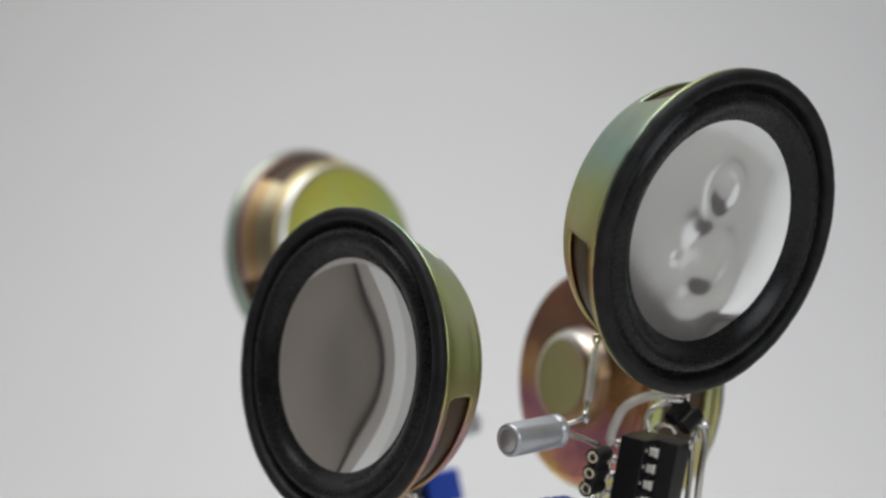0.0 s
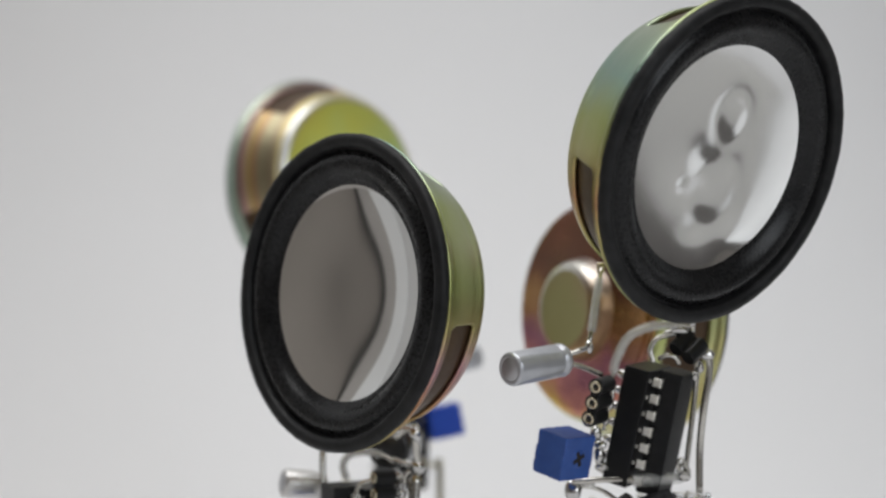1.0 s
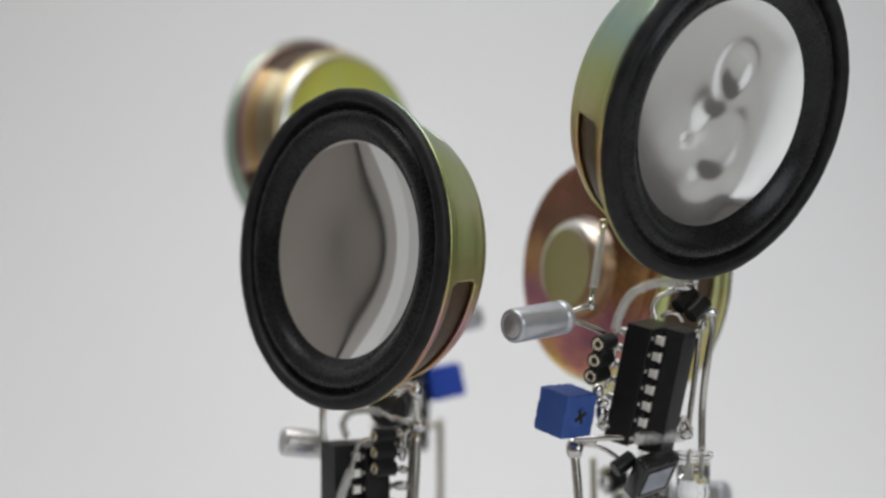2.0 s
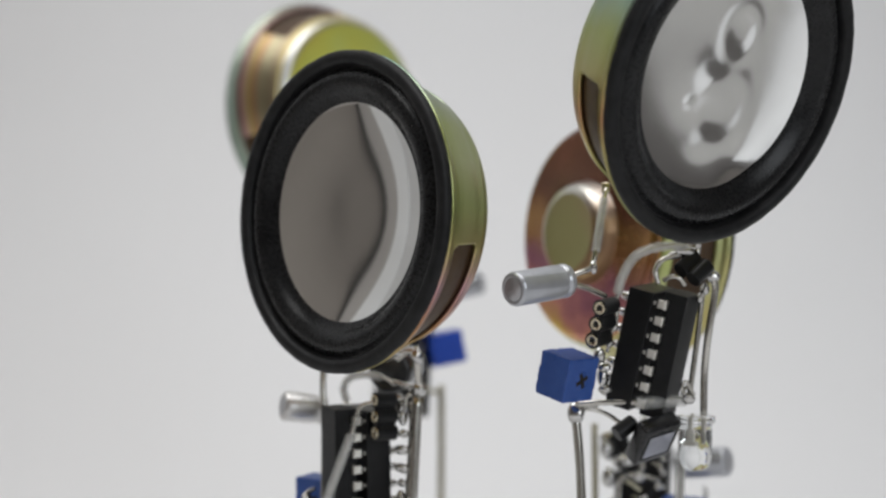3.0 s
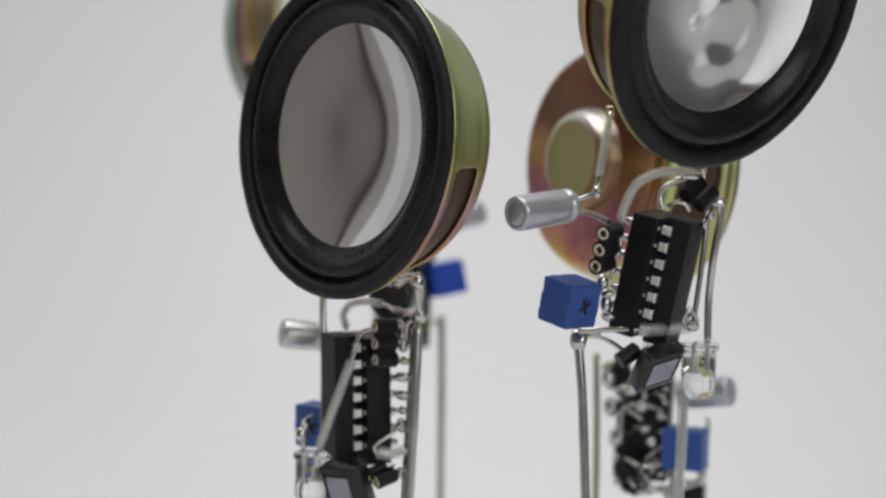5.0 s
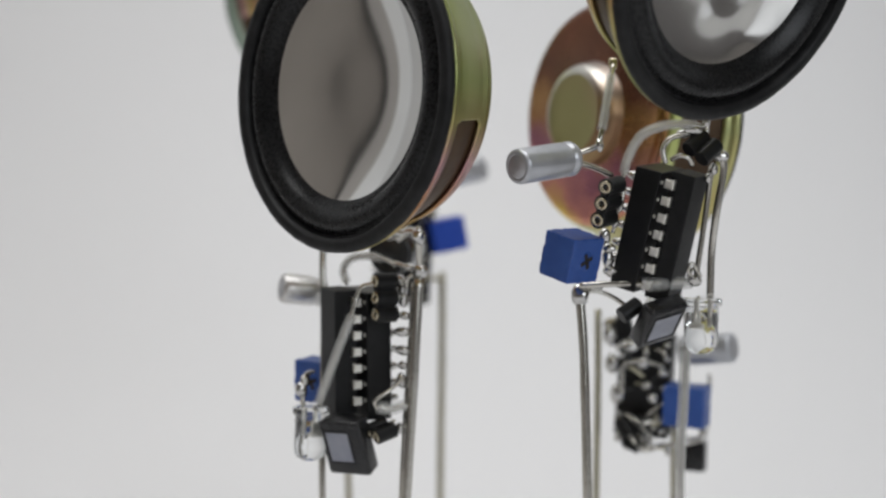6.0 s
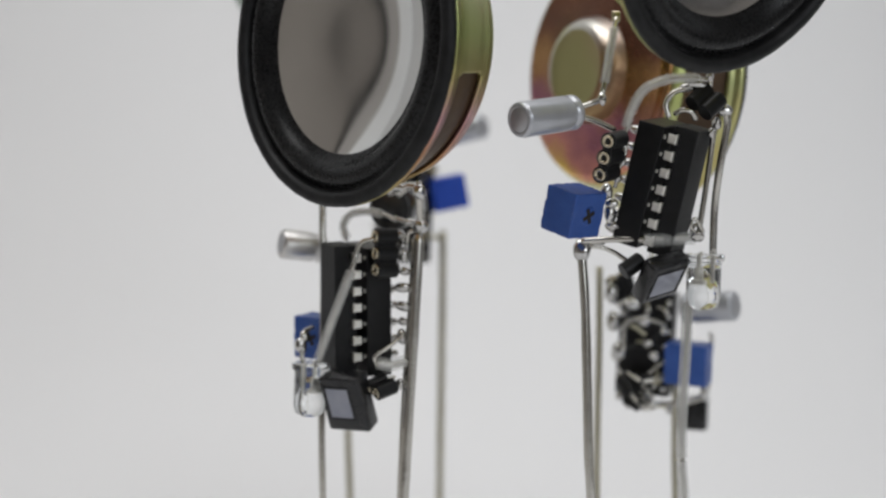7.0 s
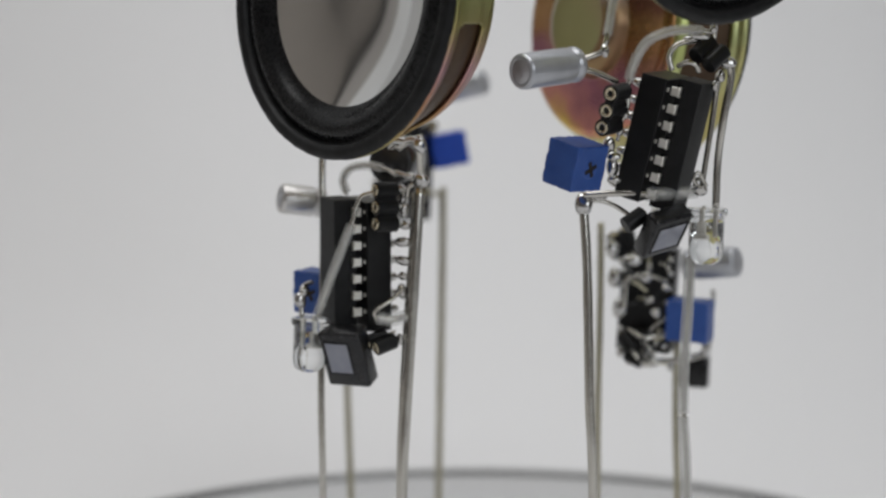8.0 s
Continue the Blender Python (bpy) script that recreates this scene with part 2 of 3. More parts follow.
def block(sx, sy, sz, bevel=0.2, at=(0, 0, 0), bm=None, seg=2):
    """A box (mm) with rounded edges."""
    own = bmesh.new()
    bmesh.ops.create_cube(own, size=1, matrix=Matrix.Translation(V(at)) @ Matrix.Diagonal((sx * MM, sy * MM, sz * MM, 1)))
    if bevel:
        bmesh.ops.bevel(own, geom=own.edges[:], offset=bevel * MM, segments=seg, affect="EDGES", profile=0.5)
    if bm is None:
        return own
    me = bpy.data.meshes.new("piece")
    own.to_mesh(me)
    own.free()
    bm.from_mesh(me)
    bpy.data.meshes.remove(me)
    return bm


def blob(r, stretch=(1, 1, 1), rough=0.18, seed=0.0):
    """An uneven drop of solder."""
    bm = bmesh.new()
    bmesh.ops.create_icosphere(bm, subdivisions=3, radius=r * MM)
    for v in bm.verts:
        v.co *= 1 + rough * noise.noise(v.co * (900 / max(r, 0.4)) + Vector((seed, seed * 2, 0)))
        v.co = Vector((v.co.x * stretch[0], v.co.y * stretch[1], v.co.z * stretch[2]))
    return bm


# ---- parts of a sculpture ----
def facing(yaw, el):
    a, b = radians(yaw), radians(el)
    return Vector((math.sin(a) * math.cos(b), -math.cos(a) * math.cos(b), math.sin(b)))


def loudspeaker(parent, centre, yaw, el, wall, back, hub, openings=(0,), dents=(), shoulder=None, cap=None, lip=22.62):
    """A small loudspeaker: pressed basket with slots, black gasket and surround, dished metallised film."""
    m = axes(V(centre), facing(yaw, el), (0, 0, 1)) @ Matrix.Scale(1.055, 4)
    # rim flange, then the pressed wall in even steps, in which the slots are cut with rounded ends
    wall_z = [-2.2 - 0.25 * k for k in range(29)]
    wall_r = np.interp([-z for z in wall_z], [2.2, 3.6, 5.2, 6.8, 8.2, 9.2], [21.4, 21.0, 20.4, 19.75, 19.1, 18.7])
    basket_profile = ([(22.45, 0.0), (22.55, -0.4), (22.3, -0.9), (21.8, -1.1), (21.4, -1.5)] + [(float(r), z) for r, z in zip(wall_r, wall_z)]
                      + [(18.6, -9.6), (18.3, -10.1), (17.9, -10.6)])

    def slots(i, angle):
        u = (i - 17.5) / 13.5
        if abs(u) >= 1:
            return False
        half = 30.0 - 3.5 * (1 - (1 - abs(u) ** 5) ** 0.5)
        return any((angle - c + half) % 360 < 2 * half for c in openings)
    spk = part("loudspeaker", lathe(basket_profile, 480, slots), wall, parent, "loudspeaker with yellow-passivated steel basket", m)
    so = spk.modifiers.new("sheet", "SOLIDIFY")
    so.thickness, so.offset = 0.6 * MM, -1
    # brown liner added close under the slots for the basket's shaded inside
    part("spider", lathe([(20.6, -1.9), (20.25, -3.6), (19.65, -5.2), (19.0, -6.8), (18.35, -8.2), (17.9, -9.4), (12.0, -9.9), (8.0, -10.0)], 72), M_LINER, spk, "brown liner standing in for the shaded inside of the basket", m)
    part("back_plate", lathe([(16.55, -11.72), (8.9, -11.75), (8.6, -11.9), (8.4, -12.0)], 96), back, spk, "", m)
    part("shoulder", lathe([(17.95, -10.5), (17.9, -10.8), (17.65, -11.15), (17.3, -11.45), (16.9, -11.65), (16.5, -11.72)], 96), shoulder or back, spk, "", m)
    part("magnet_cap", lathe([(8.7, -11.7), (8.5, -12.2), (8.35, -13.0), (8.05, -13.9), (7.6, -14.7), (7.1, -15.15), (6.6, -15.34), (6.3, -15.36)], 72), cap or M_ZINC_GLEAM, spk, "", m)
    part("cap_face", lathe([(6.35, -15.36), (6.0, -15.3), (3.0, -15.27), (0, -15.27)], 60), hub, spk, "", m)
    ring = lathe([(lip - 0.15, -0.05), (lip, 0.5), (lip - 0.15, 1.0), (lip - 0.5, 1.35), (21.4, 1.45), (20.9, 1.3), (20.6, 0.9), (20.45, 0.4), (20.3, 0.0)], 240)
    for v in ring.verts:
        # the pressed paper board is frayed along its edge
        k = 1 + 0.0035 * noise.noise(v.co * 900 + V(centre) * 50) + 0.003 * noise.noise(v.co * 260)
        v.co.x, v.co.y = v.co.x * k, v.co.y * k
    part("gasket", ring, M_FOAM, spk, "black pressed gasket ring", m)
    part("surround", lathe([(20.5, 0.1), (20.1, 0.05), (19.75, 0.55), (19.1, 1.05), (18.3, 1.15), (17.5, 0.85), (16.8, 0.2), (16.2, -0.35), (15.7, -0.6), (15.4, -0.75)], 120), M_RUBBER, spk, "black rubber surround", m)
    bm = bmesh.new()
    rings, seg = 40, 120
    grid = []
    for i in range(rings + 1):
        r = 15.9 * i / rings
        row = []
        for k in range(seg if i else 1):
            a = 2 * math.pi * k / seg
            x, y = r * math.cos(a), r * math.sin(a)
            z = -0.7 - 0.85 * (1 - (r / 15.9) ** 4)
            if dents:
                # a stretched dish, steeper across than up and down
                across = (abs(y) / max(r, 0.01)) ** 2
                z = -0.7 - 1.3 * (1 - (r / 15.9) ** (2.6 + 1.2 * (1 - across)))
            for dx, dy, rx, ry, h, crease in dents:
                d = math.hypot((x - dx) / rx, (y - dy) / ry)
                z += h * (math.exp(-((d - 1) / crease) ** 2) if crease else math.exp(-d * d))
            row.append(bm.verts.new((x * MM, y * MM, z * MM)))
        grid.append(row if i else row * seg)
    for a, b in zip(grid, grid[1:]):
        for k in range(seg):
            j = (k + 1) % seg
            vs = [a[k], b[k], b[j]] + ([a[j]] if a[j] is not a[k] else [])
            bm.faces.new(vs)
    part("diaphragm", bm, M_FILM if dents else M_MIRROR, spk, "shiny dished silver film diaphragm", m)
    return spk, m


def chip(parent, pin_mid, across, along, near, legs=7, tail=0.0):
    """A dual-in-line chip in its socket. across: from socket to chip; along: its length; near: which row (1 or -1) pin_mid lies in."""
    z = Vector(along).normalized()
    m0 = axes(V(pin_mid), z, across)
    m = m0 @ Matrix.Translation((0, -near * 4.0 * MM, 0))
    long = legs * 2.54
    bm = block(3.6, 6.4, long + 1.4 + tail, 0.12, (2.4, 0, -tail / 2))
    for v in bm.verts:
        lift = abs(v.co.x - 2.4 * MM) / (1.65 * MM)
        v.co.y *= 1 - 0.07 * lift
        v.co.z *= 1 - 0.012 * lift
    ic = part("chip", bm, M_CHIP, parent, "black dual-in-line chip with two rows of tinned legs", m, smooth=False)
    sock = part("chip_socket", block(4.0, 9.4, long + 0.4 + tail, 0.15, (-2.4, 0, -tail / 2)), M_SOCKET, parent, "black plastic chip socket", m, smooth=False)
    leg = None
    for row in (1, -1):
        for k in range(legs):
            zz = (k - (legs - 1) / 2) * 2.54 * MM
            mm = m @ Matrix.Translation((0, 0, zz)) @ (Matrix.Identity(4) if row == 1 else pose(0, 0, 0, 180, 0, 0))
            if leg is None:
                lb = block(1.25, 0.3, 1.3, 0.08, (0.85, 3.95, 0), seg=1)
                block(0.3, 0.9, 1.5, 0.06, (1.45, 3.55, 0), lb, seg=1)
                block(1.6, 0.28, 0.55, 0.05, (-0.9, 3.95, 0), lb, seg=1)
                leg = part("leg", lb, M_TIN, ic, "", mm, smooth=False)
            else:
                share(leg, ic, mm)
    joint = None
    for row in (1, -1):
        for k in range(legs):
            zz = (k - (legs - 1) / 2) * 2.54
            mm = m @ Matrix.Translation(V((-4.75, row * 3.81, zz)))
            if joint is None:
                joint = part("solder_joint", blob(0.8, (1.3, 0.8, 0.85), 0.3, 1.7), M_SOLDER, sock, "", mm)
            else:
                share(joint, sock, mm @ pose(0, 0, 0, (k * 97 + row * 40) % 360, 0, 0))
    return m


def trimmer(parent, centre, face, up, size=(6.8, 6.8, 5.2), mat=None, screw=True):
    """A square trimmer: blue body, slotted screw in the face, three short legs below."""
    m = axes(V(centre), face, up)
    bm = block(size[0], size[1], size[2], 0.18)
    bmesh.ops.subdivide_edges(bm, edges=[e for e in bm.edges if e.calc_length() > 2 * MM], cuts=9, use_grid_fill=True)
    for v in bm.verts:
        # flash and chips along the moulded edges, shallow unevenness on the faces
        edge = sum(abs(abs(c) - h * MM / 2) < 0.25 * MM for c, h in zip(v.co, size))
        v.co *= 1 + (0.045 if edge > 1 else 0.008) * noise.noise(v.co * 1400 + V(centre) * 30)
    ob = part("trimmer", bm, mat or M_BLUE, parent, "square blue plastic trimmer", m, smooth=False)
    if screw:
        sb = lathe([(0, 0.1), (1.3, 0.1), (1.45, 0.0), (1.45, -0.3)], 24)
        s = part("screw", sb, mat or M_BLUE, ob, "blue screw head", m @ Matrix.Translation(V((0, 0, size[2] / 2))))
        # dark bars on the head stand in for shade inside the cross slot
        cross = block(2.4, 0.6, 0.2, 0.05, (0, 0, 0.12))
        block(0.6, 2.4, 0.2, 0.05, (0, 0, 0.12), cross)
        part("slot", cross, M_SLOT_SHADE, ob, "cross slot with its shade painted dark", m @ Matrix.Translation(V((0, 0, size[2] / 2))) @ pose(0, 0, 0, 0, 0, 25), smooth=False)
    return ob


def capacitor(parent, top, tail, r=2.5, mat=None, end=None):
    """An electrolytic capacitor lying from its closed top to its tail with the two leads."""
    a, b = V(top), V(tail)
    long = (b - a).length / MM
    m = axes(b, a - b, (0, 0, 1))
    prof = [(0, long), (r * 0.70, long), (r * 0.74, long + 0.06), (r * 0.84, long + 0.08), (r * 0.95, long - 0.1), (r, long - 0.5), (r, 2.0), (r * 0.97, 1.7), (r * 0.88, 1.45),
            (r * 0.88, 1.25), (r * 0.97, 1.0), (r, 0.75), (r, 0.3), (r * 0.94, 0.02), (r * 0.8, 0.0), (r * 0.78, 0.15), (0, 0.15)]
    can = part("capacitor", lathe(prof, 48), mat or M_CAN, parent, "small capacitor in a grey sleeve", m)
    part("end_disc", lathe([(0, long + 0.03), (r * 0.66, long + 0.03), (r * 0.7, long - 0.05)], 40), end or M_CAN_END, can, "dark end" if end else "bare metal end", m)
    return can


def led(parent, flange, tip_dir, lead_x=(1, 0, 0)):
    """A clear 5 mm light-emitting diode: epoxy body with a flange, an anvil and two leads inside."""
    m = axes(V(flange), tip_dir, lead_x)
    prof = [(0, -0.5), (2.75, -0.5), (2.9, -0.4), (2.9, 0.4), (2.8, 0.5), (2.5, 0.55), (2.48, 5.7), (2.36, 6.5), (2.0, 7.15), (1.2, 7.6), (0, 7.75)]
    body = part("led", lathe(prof, 40), M_CLEAR, parent, "clear unlit light-emitting diode", m)
    an = block(0.9, 0.5, 2.2, 0.12, (0.5, 0, 2.0))
    block(1.5, 0.9, 0.9, 0.2, (0.5, 0, 3.3), an)
    block(0.45, 0.45, 2.0, 0.08, (0.5, 0, 0.2), an)
    part("anvil", an, M_TIN, body, "", m, smooth=False)
    part("post", block(0.45, 0.45, 3.6, 0.1, (-0.9, 0, 1.6)), M_TIN, body, "", m, smooth=False)
    return body


def photodiode(parent, centre, face, up, w=6.4, h=7.4, d=3.0, win=(0.34, 0.30), off=(0.0, 0.0)):
    """A flat black photodiode with a grey silicon window in its face."""
    m = axes(V(centre), face, up)
    bm = block(h, w, d, 0.5, seg=3)
    body = part("photodiode", bm, M_DIODE, parent, "black photodiode with a grey square window", m)
    a, b = h * win[0], w * win[1]
    mw = m @ Matrix.Translation(V((*off, 0)))
    part("window", block(2 * a, 2 * b, 0.12, 0.03, (0, 0, d / 2 + 0.03)), M_DIE, body, "grey silicon window", mw, smooth=False)
    fr = bmesh.new()
    for sx, sy, x, y in ((0.25, 2 * b + 0.7, a + 0.22, 0), (0.25, 2 * b + 0.7, -a - 0.22, 0), (2 * a + 0.7, 0.25, 0, b + 0.22), (2 * a + 0.7, 0.25, 0, -b - 0.22)):
        block(sx, sy, 0.25, 0.05, (x, y, d / 2 + 0.04), fr, seg=1)
    part("window_lip", fr, M_DIODE, body, "", mw, smooth=False)
    return body


def strip(parent, first, step, face, count, depth=4.2, bare=True):
    """A strip of round turned-pin contacts: black barrels side by side, each with a gilt ring. first, step in mm; face: the way they open."""
    f = Vector(face).normalized()
    s = Vector(step)
    m = axes(V(first), f, s)
    bm = bmesh.new()
    for k in range(count):
        barrel = lathe([(0, 0), (1.1, 0), (1.24, -0.12), (1.24, -depth + 0.1), (1.15, -depth), (0, -depth)], 24)
        bmesh.ops.translate(barrel, verts=barrel.verts, vec=V((k * s.length, 0, 0)))
        me = bpy.data.meshes.new("barrel")
        barrel.to_mesh(me)
        barrel.free()
        bm.from_mesh(me)
        bpy.data.meshes.remove(me)
        if k:
            block(0.9, 1.5, depth - 0.5, 0.1, ((k - 0.5) * s.length, 0, -depth / 2), bm, seg=1)
    st = part("pin_socket", bm, M_SOCKET, parent, "black strip of round gilt contacts", m, smooth=False)
    ring = None
    for k in range(count):
        mm = m @ Matrix.Translation(V((k * s.length, 0, 0)))
        if ring is None:
            ring = part("contact", lathe([(0.9, -0.2), (0.9, 0.12), (0.8, 0.18), (0.55, 0.16), (0.42, 0.0), (0.4, -0.9), (0, -0.9)], 24), M_BRASS, st, "", mm)
        else:
            share(ring, st, mm)
    if bare:
        tail = None
        for k in range(count):
            mm = m @ Matrix.Translation(V((k * s.length, 0, 0)))
            if tail is None:
                tail = part("tail", block(0.5, 0.5, 1.8, 0.1, (0, 0, -depth - 0.8), seg=1), M_TIN, st, "", mm, smooth=False)
            else:
                share(tail, st, mm)
    return st


def wire(parent, points, r, mat=None, label="", wobble=0.06, name="wire"):
    return part(name, tube(points, r, wobble=wobble), mat or M_WIRE, parent, label)


def solder(parent, at, r, stretch=(1, 1, 1), seed=0.0):
    return part("solder_blob", blob(r, stretch, 0.25, seed), M_SOLDER, parent, "", Matrix.Translation(V(at)))


def sculpture(base, label):
    e = new("wire_sculpture")
    e.empty_display_size = 0.02
    e.matrix_basis = Matrix.Translation(V(base))
    AT[e] = e.matrix_basis.copy()
    return tagged(e, label, "sculpture", "wire sculptures on the round plate")


# ---- the setting ----
def slab(name, x0, x1, y0, y1, z0, z1, mat):
    bm = bmesh.new()
    bmesh.ops.create_cube(bm, size=1, matrix=Matrix.Translation(((x0 + x1) / 2, (y0 + y1) / 2, (z0 + z1) / 2)) @ Matrix.Diagonal((x1 - x0, y1 - y0, z1 - z0, 1)))
    return part(name, bm, mat, smooth=False)


PLATE_Z, GROUND_Z = 0.0, -0.014
# white sweep: flat under the plate, curving up behind it
sw = bmesh.new()
line = [(-0.45, GROUND_Z)] + [(0.42 + 0.3 * math.sin(a), GROUND_Z + 0.3 * (1 - math.cos(a))) for a in [i * math.pi / 40 for i in range(21)]] + [(0.72, 1.9)]
cols = [[sw.verts.new((x, y, z)) for y, z in line] for x in (-0.32, 0.30)]
for k in range(len(line) - 1):
    sw.faces.new((cols[0][k], cols[1][k], cols[1][k + 1], cols[0][k + 1]))
sweep = part("backdrop", sw, M_PAPER)
sweep.modifiers.new("sheet", "SOLIDIFY").thickness = 0.002
tagged(sweep, "seamless white paper sweep curving up as a plain backdrop", "backdrop", kind="structure")

# dark slab added out of view, so the film's dents mirror something dark
tagged(slab("carpet", 0.52, 2.3, -1.9, 0.83, -0.12, -0.021, M_DARK_SLAB), "dark slab beside the paler floor, added unseen for the crumpled film to mirror", "carpet", kind="structure")
# grey slab added out of view to set the middle tone the film mirrors
tagged(slab("mirrored_strip", 0.20, 0.519, -1.9, 0.83, -0.12, -0.0205, M_GREY_SLAB), "mid grey slab added unseen for the crumpled film to mirror", "floor", kind="structure")
tagged(slab("floor", -1.55, 0.199, -1.9, 0.83, -0.12, -0.02, M_FLOOR), "plain warm grey floor", "floor", kind="structure")
tagged(slab("ceiling", -1.55, 2.3, -1.9, 0.83, 2.2, 2.3, M_CEIL), "plain white ceiling", "ceiling", kind="structure")
tagged(slab("wall_north", -1.45, 2.2, 0.73, 0.83, -0.02, 2.2, M_SHEET), "plain white wall", "wall", kind="structure")
tagged(slab("wall_west", -1.55, -1.45, -1.9, 0.83, -0.02, 2.2, M_WALL), "plain taupe wall", "wall", kind="structure")
tagged(slab("wall_east", 2.2, 2.3, -1.9, 0.83, -0.02, 2.2, M_WALL), "plain taupe wall", "wall", kind="structure")
# unseen grey, dark and white bands added in the north-west corner for reflections
tagged(slab("pilaster", -1.449, -1.42, 0.491, 0.57, -0.02, 2.2, M_GREY), "grey band in the corner, added unseen for the upright head's film to mirror", "pilaster", kind="structure")
tagged(slab("trim", -1.449, -1.41, 0.475, 0.490, -0.02, 2.2, M_DARK_STRIP), "dark narrow strip added unseen as the dark line in the film's reflection", "trim", kind="structure")
tagged(slab("mirrored_panel", -1.449, -1.42, 0.571, 0.729, -0.02, 2.2, M_SHEET), "white panel added unseen for the upright head's film to mirror", "wall panel", kind="structure")
# the south wall has one window opening
south = bmesh.new()
for x0, x1, z0, z1 in ((-1.45, 0.5, -0.02, 2.2), (1.7, 2.2, -0.02, 2.2), (0.5, 1.7, -0.02, 0.3), (0.5, 1.7, 1.5, 2.2)):
    bmesh.ops.create_cube(south, size=1, matrix=Matrix.Translation(((x0 + x1) / 2, -1.85, (z0 + z1) / 2)) @ Matrix.Diagonal((x1 - x0, 0.1, z1 - z0, 1)))
tagged(part("wall_south", south, M_WALL, smooth=False), "plain taupe wall with a window opening", "wall", kind="structure")

# ---- white reflector sheet, added unseen before the sweep to brighten the film's edge ----
ps = bmesh.new()
bmesh.ops.create_grid(ps, x_segments=6, y_segments=6, size=0.5, matrix=Matrix.Diagonal((0.40, 0.48, 1, 1)))
for v in ps.verts:
    v.co.z = 0.0006 + 0.0012 * (noise.noise(v.co * 9) + 0.6)
sheet = part("reflector_sheet", ps, M_SHEET, m=pose(0.395, -0.045, GROUND_Z + 0.003, 0, 0, 2))
sheet.modifiers.new("sheet", "SOLIDIFY").thickness = 0.0003
tagged(sheet, "plain white sheet lying flat, added unseen as a reflector", "paper")

# ---- the round plate ----
PX, PY, PR = 7.5, 286.0, 108.5
plate = new("round_plate")
plate.matrix_basis = Matrix.Translation((PX * MM, PY * MM, 0))
AT[plate] = plate.matrix_basis.copy()
tagged(plate, "round white plate with a raised grey steel rim", "plate")
part("top", lathe([(0, 0), (PR - 4.8, 0), (PR - 4.6, -0.4), (PR - 4.6, -13.5), (0, -13.5)], 160), M_PLATE, plate, "white glazed disc", AT[plate])
part("rim", lathe([(PR - 4.5, -13.8), (PR - 4.5, 0.2), (PR - 4.3, 0.5), (PR - 3.8, 0.6), (PR - 1.0, 0.6), (PR - 0.3, 0.4), (PR, -0.2), (PR, -13.8)], 200, close=True), M_RIM, plate, "grey steel rim", AT[plate])

# ---- sculpture with the downward-facing head, clear diode beside its chip ----
s = sculpture((28.6, 249.9, 0.0), "wire sculpture with downturned loudspeaker head, chip and blue trimmer")
spk, sm = loudspeaker(s, (40.5, 235.4, 127.5), 39.3, -17.0, M_ZINC_R, M_ZINC_R, M_ZINC_R, openings=(5.0, 125.0, 245.0),
                      dents=[(5.5, -2.1, 3.4, 3.0, 0.16, 0.42), (-1.4, 1.7, 3.4, 3.6, 0.42, 0), (-3.9, 5.3, 0.9, 0.9, 0.14, 0),
                             (-9.6, 0.8, 2.2, 3.2, 0.24, 0), (-4.6, -1.6, 4.6, 4.4, 0.10, 0.35), (-12.0, -6.5, 2.6, 3.0, -0.35, 0)])
chip(s, (30.6, 253.4, 87.6), (0.88, -0.47, 0.12), (0.200, -0.106, 0.974), -1)
capacitor(s, (10.5, 240.9, 98.2), (18.4, 247.8, 98.9), 2.5)
trimmer(s, (18.7, 250.1, 84.8), (0.69, -0.69, -0.22), (0.17, -0.12, 0.97), (6.5, 6.6, 5.6))
strip(s, (23.3, 247.7, 94.8), (-0.7, 0.2, -2.4), (-0.55, -0.83, -0.05), 3)
led(s, (38.1, 254.1, 77.5), (-0.02, -0.05, -1), (-0.9, 0.4, 0))
photodiode(s, (31.7, 253.4, 74.8), (0.49, -0.60, -0.62), (0.84, 0.51, 0.16), 7.5, 6.8, 2.8)
wire(s, [(24.7, 251.5, 112.3), (23.7, 249.6, 107.6), (22.8, 248.0, 103.0), (22.2, 247.6, 100.9), (21.3, 248.5, 100.2), (19.2, 248.4, 99.5)], 0.38, label="thin tinned lead")
part("insulating_sleeve", tube([(24.3, 250.7, 110.6), (23.7, 249.6, 107.6), (22.8, 248.0, 103.0)], 0.72, hollow=0.55), M_SLEEVE, s, "clear plastic insulating sleeve")
solder(s, (22.4, 247.4, 100.8), 0.75, (0.8, 0.8, 1.3), 3.0)
part("tab", block(1.2, 0.6, 1.6, 0.2), M_BRASS, s, "gilt terminal tab", Matrix.Translation(V((24.6, 251.4, 112.2))))
wire(s, [(19.3, 249.4, 98.3), (21.8, 250.5, 97.5), (24.6, 251.6, 96.2)], 0.42, label="thin tinned lead")
wire(s, [(26.3, 252.7, 95.8), (27.0, 252.0, 98.9), (28.7, 251.2, 101.9), (31.8, 251.4, 103.3), (35.4, 252.7, 103.5), (38.3, 253.8, 103.1)], 0.38, label="arched tinned wire")
part("insulating_sleeve", tube([(26.4, 252.6, 96.6), (27.0, 252.0, 98.9), (28.7, 251.2, 101.9), (31.8, 251.4, 103.3), (35.4, 252.7, 103.5), (36.6, 253.2, 103.4)], 0.78, hollow=0.6), M_SLEEVE, s, "clear plastic insulating sleeve")
wire(s, [(32.5, 253.0, 97.8), (32.1, 253.3, 99.8), (33.2, 253.5, 101.4), (35.7, 253.6, 102.0), (37.8, 253.7, 102.5)], 0.4, label="thin looped wire")
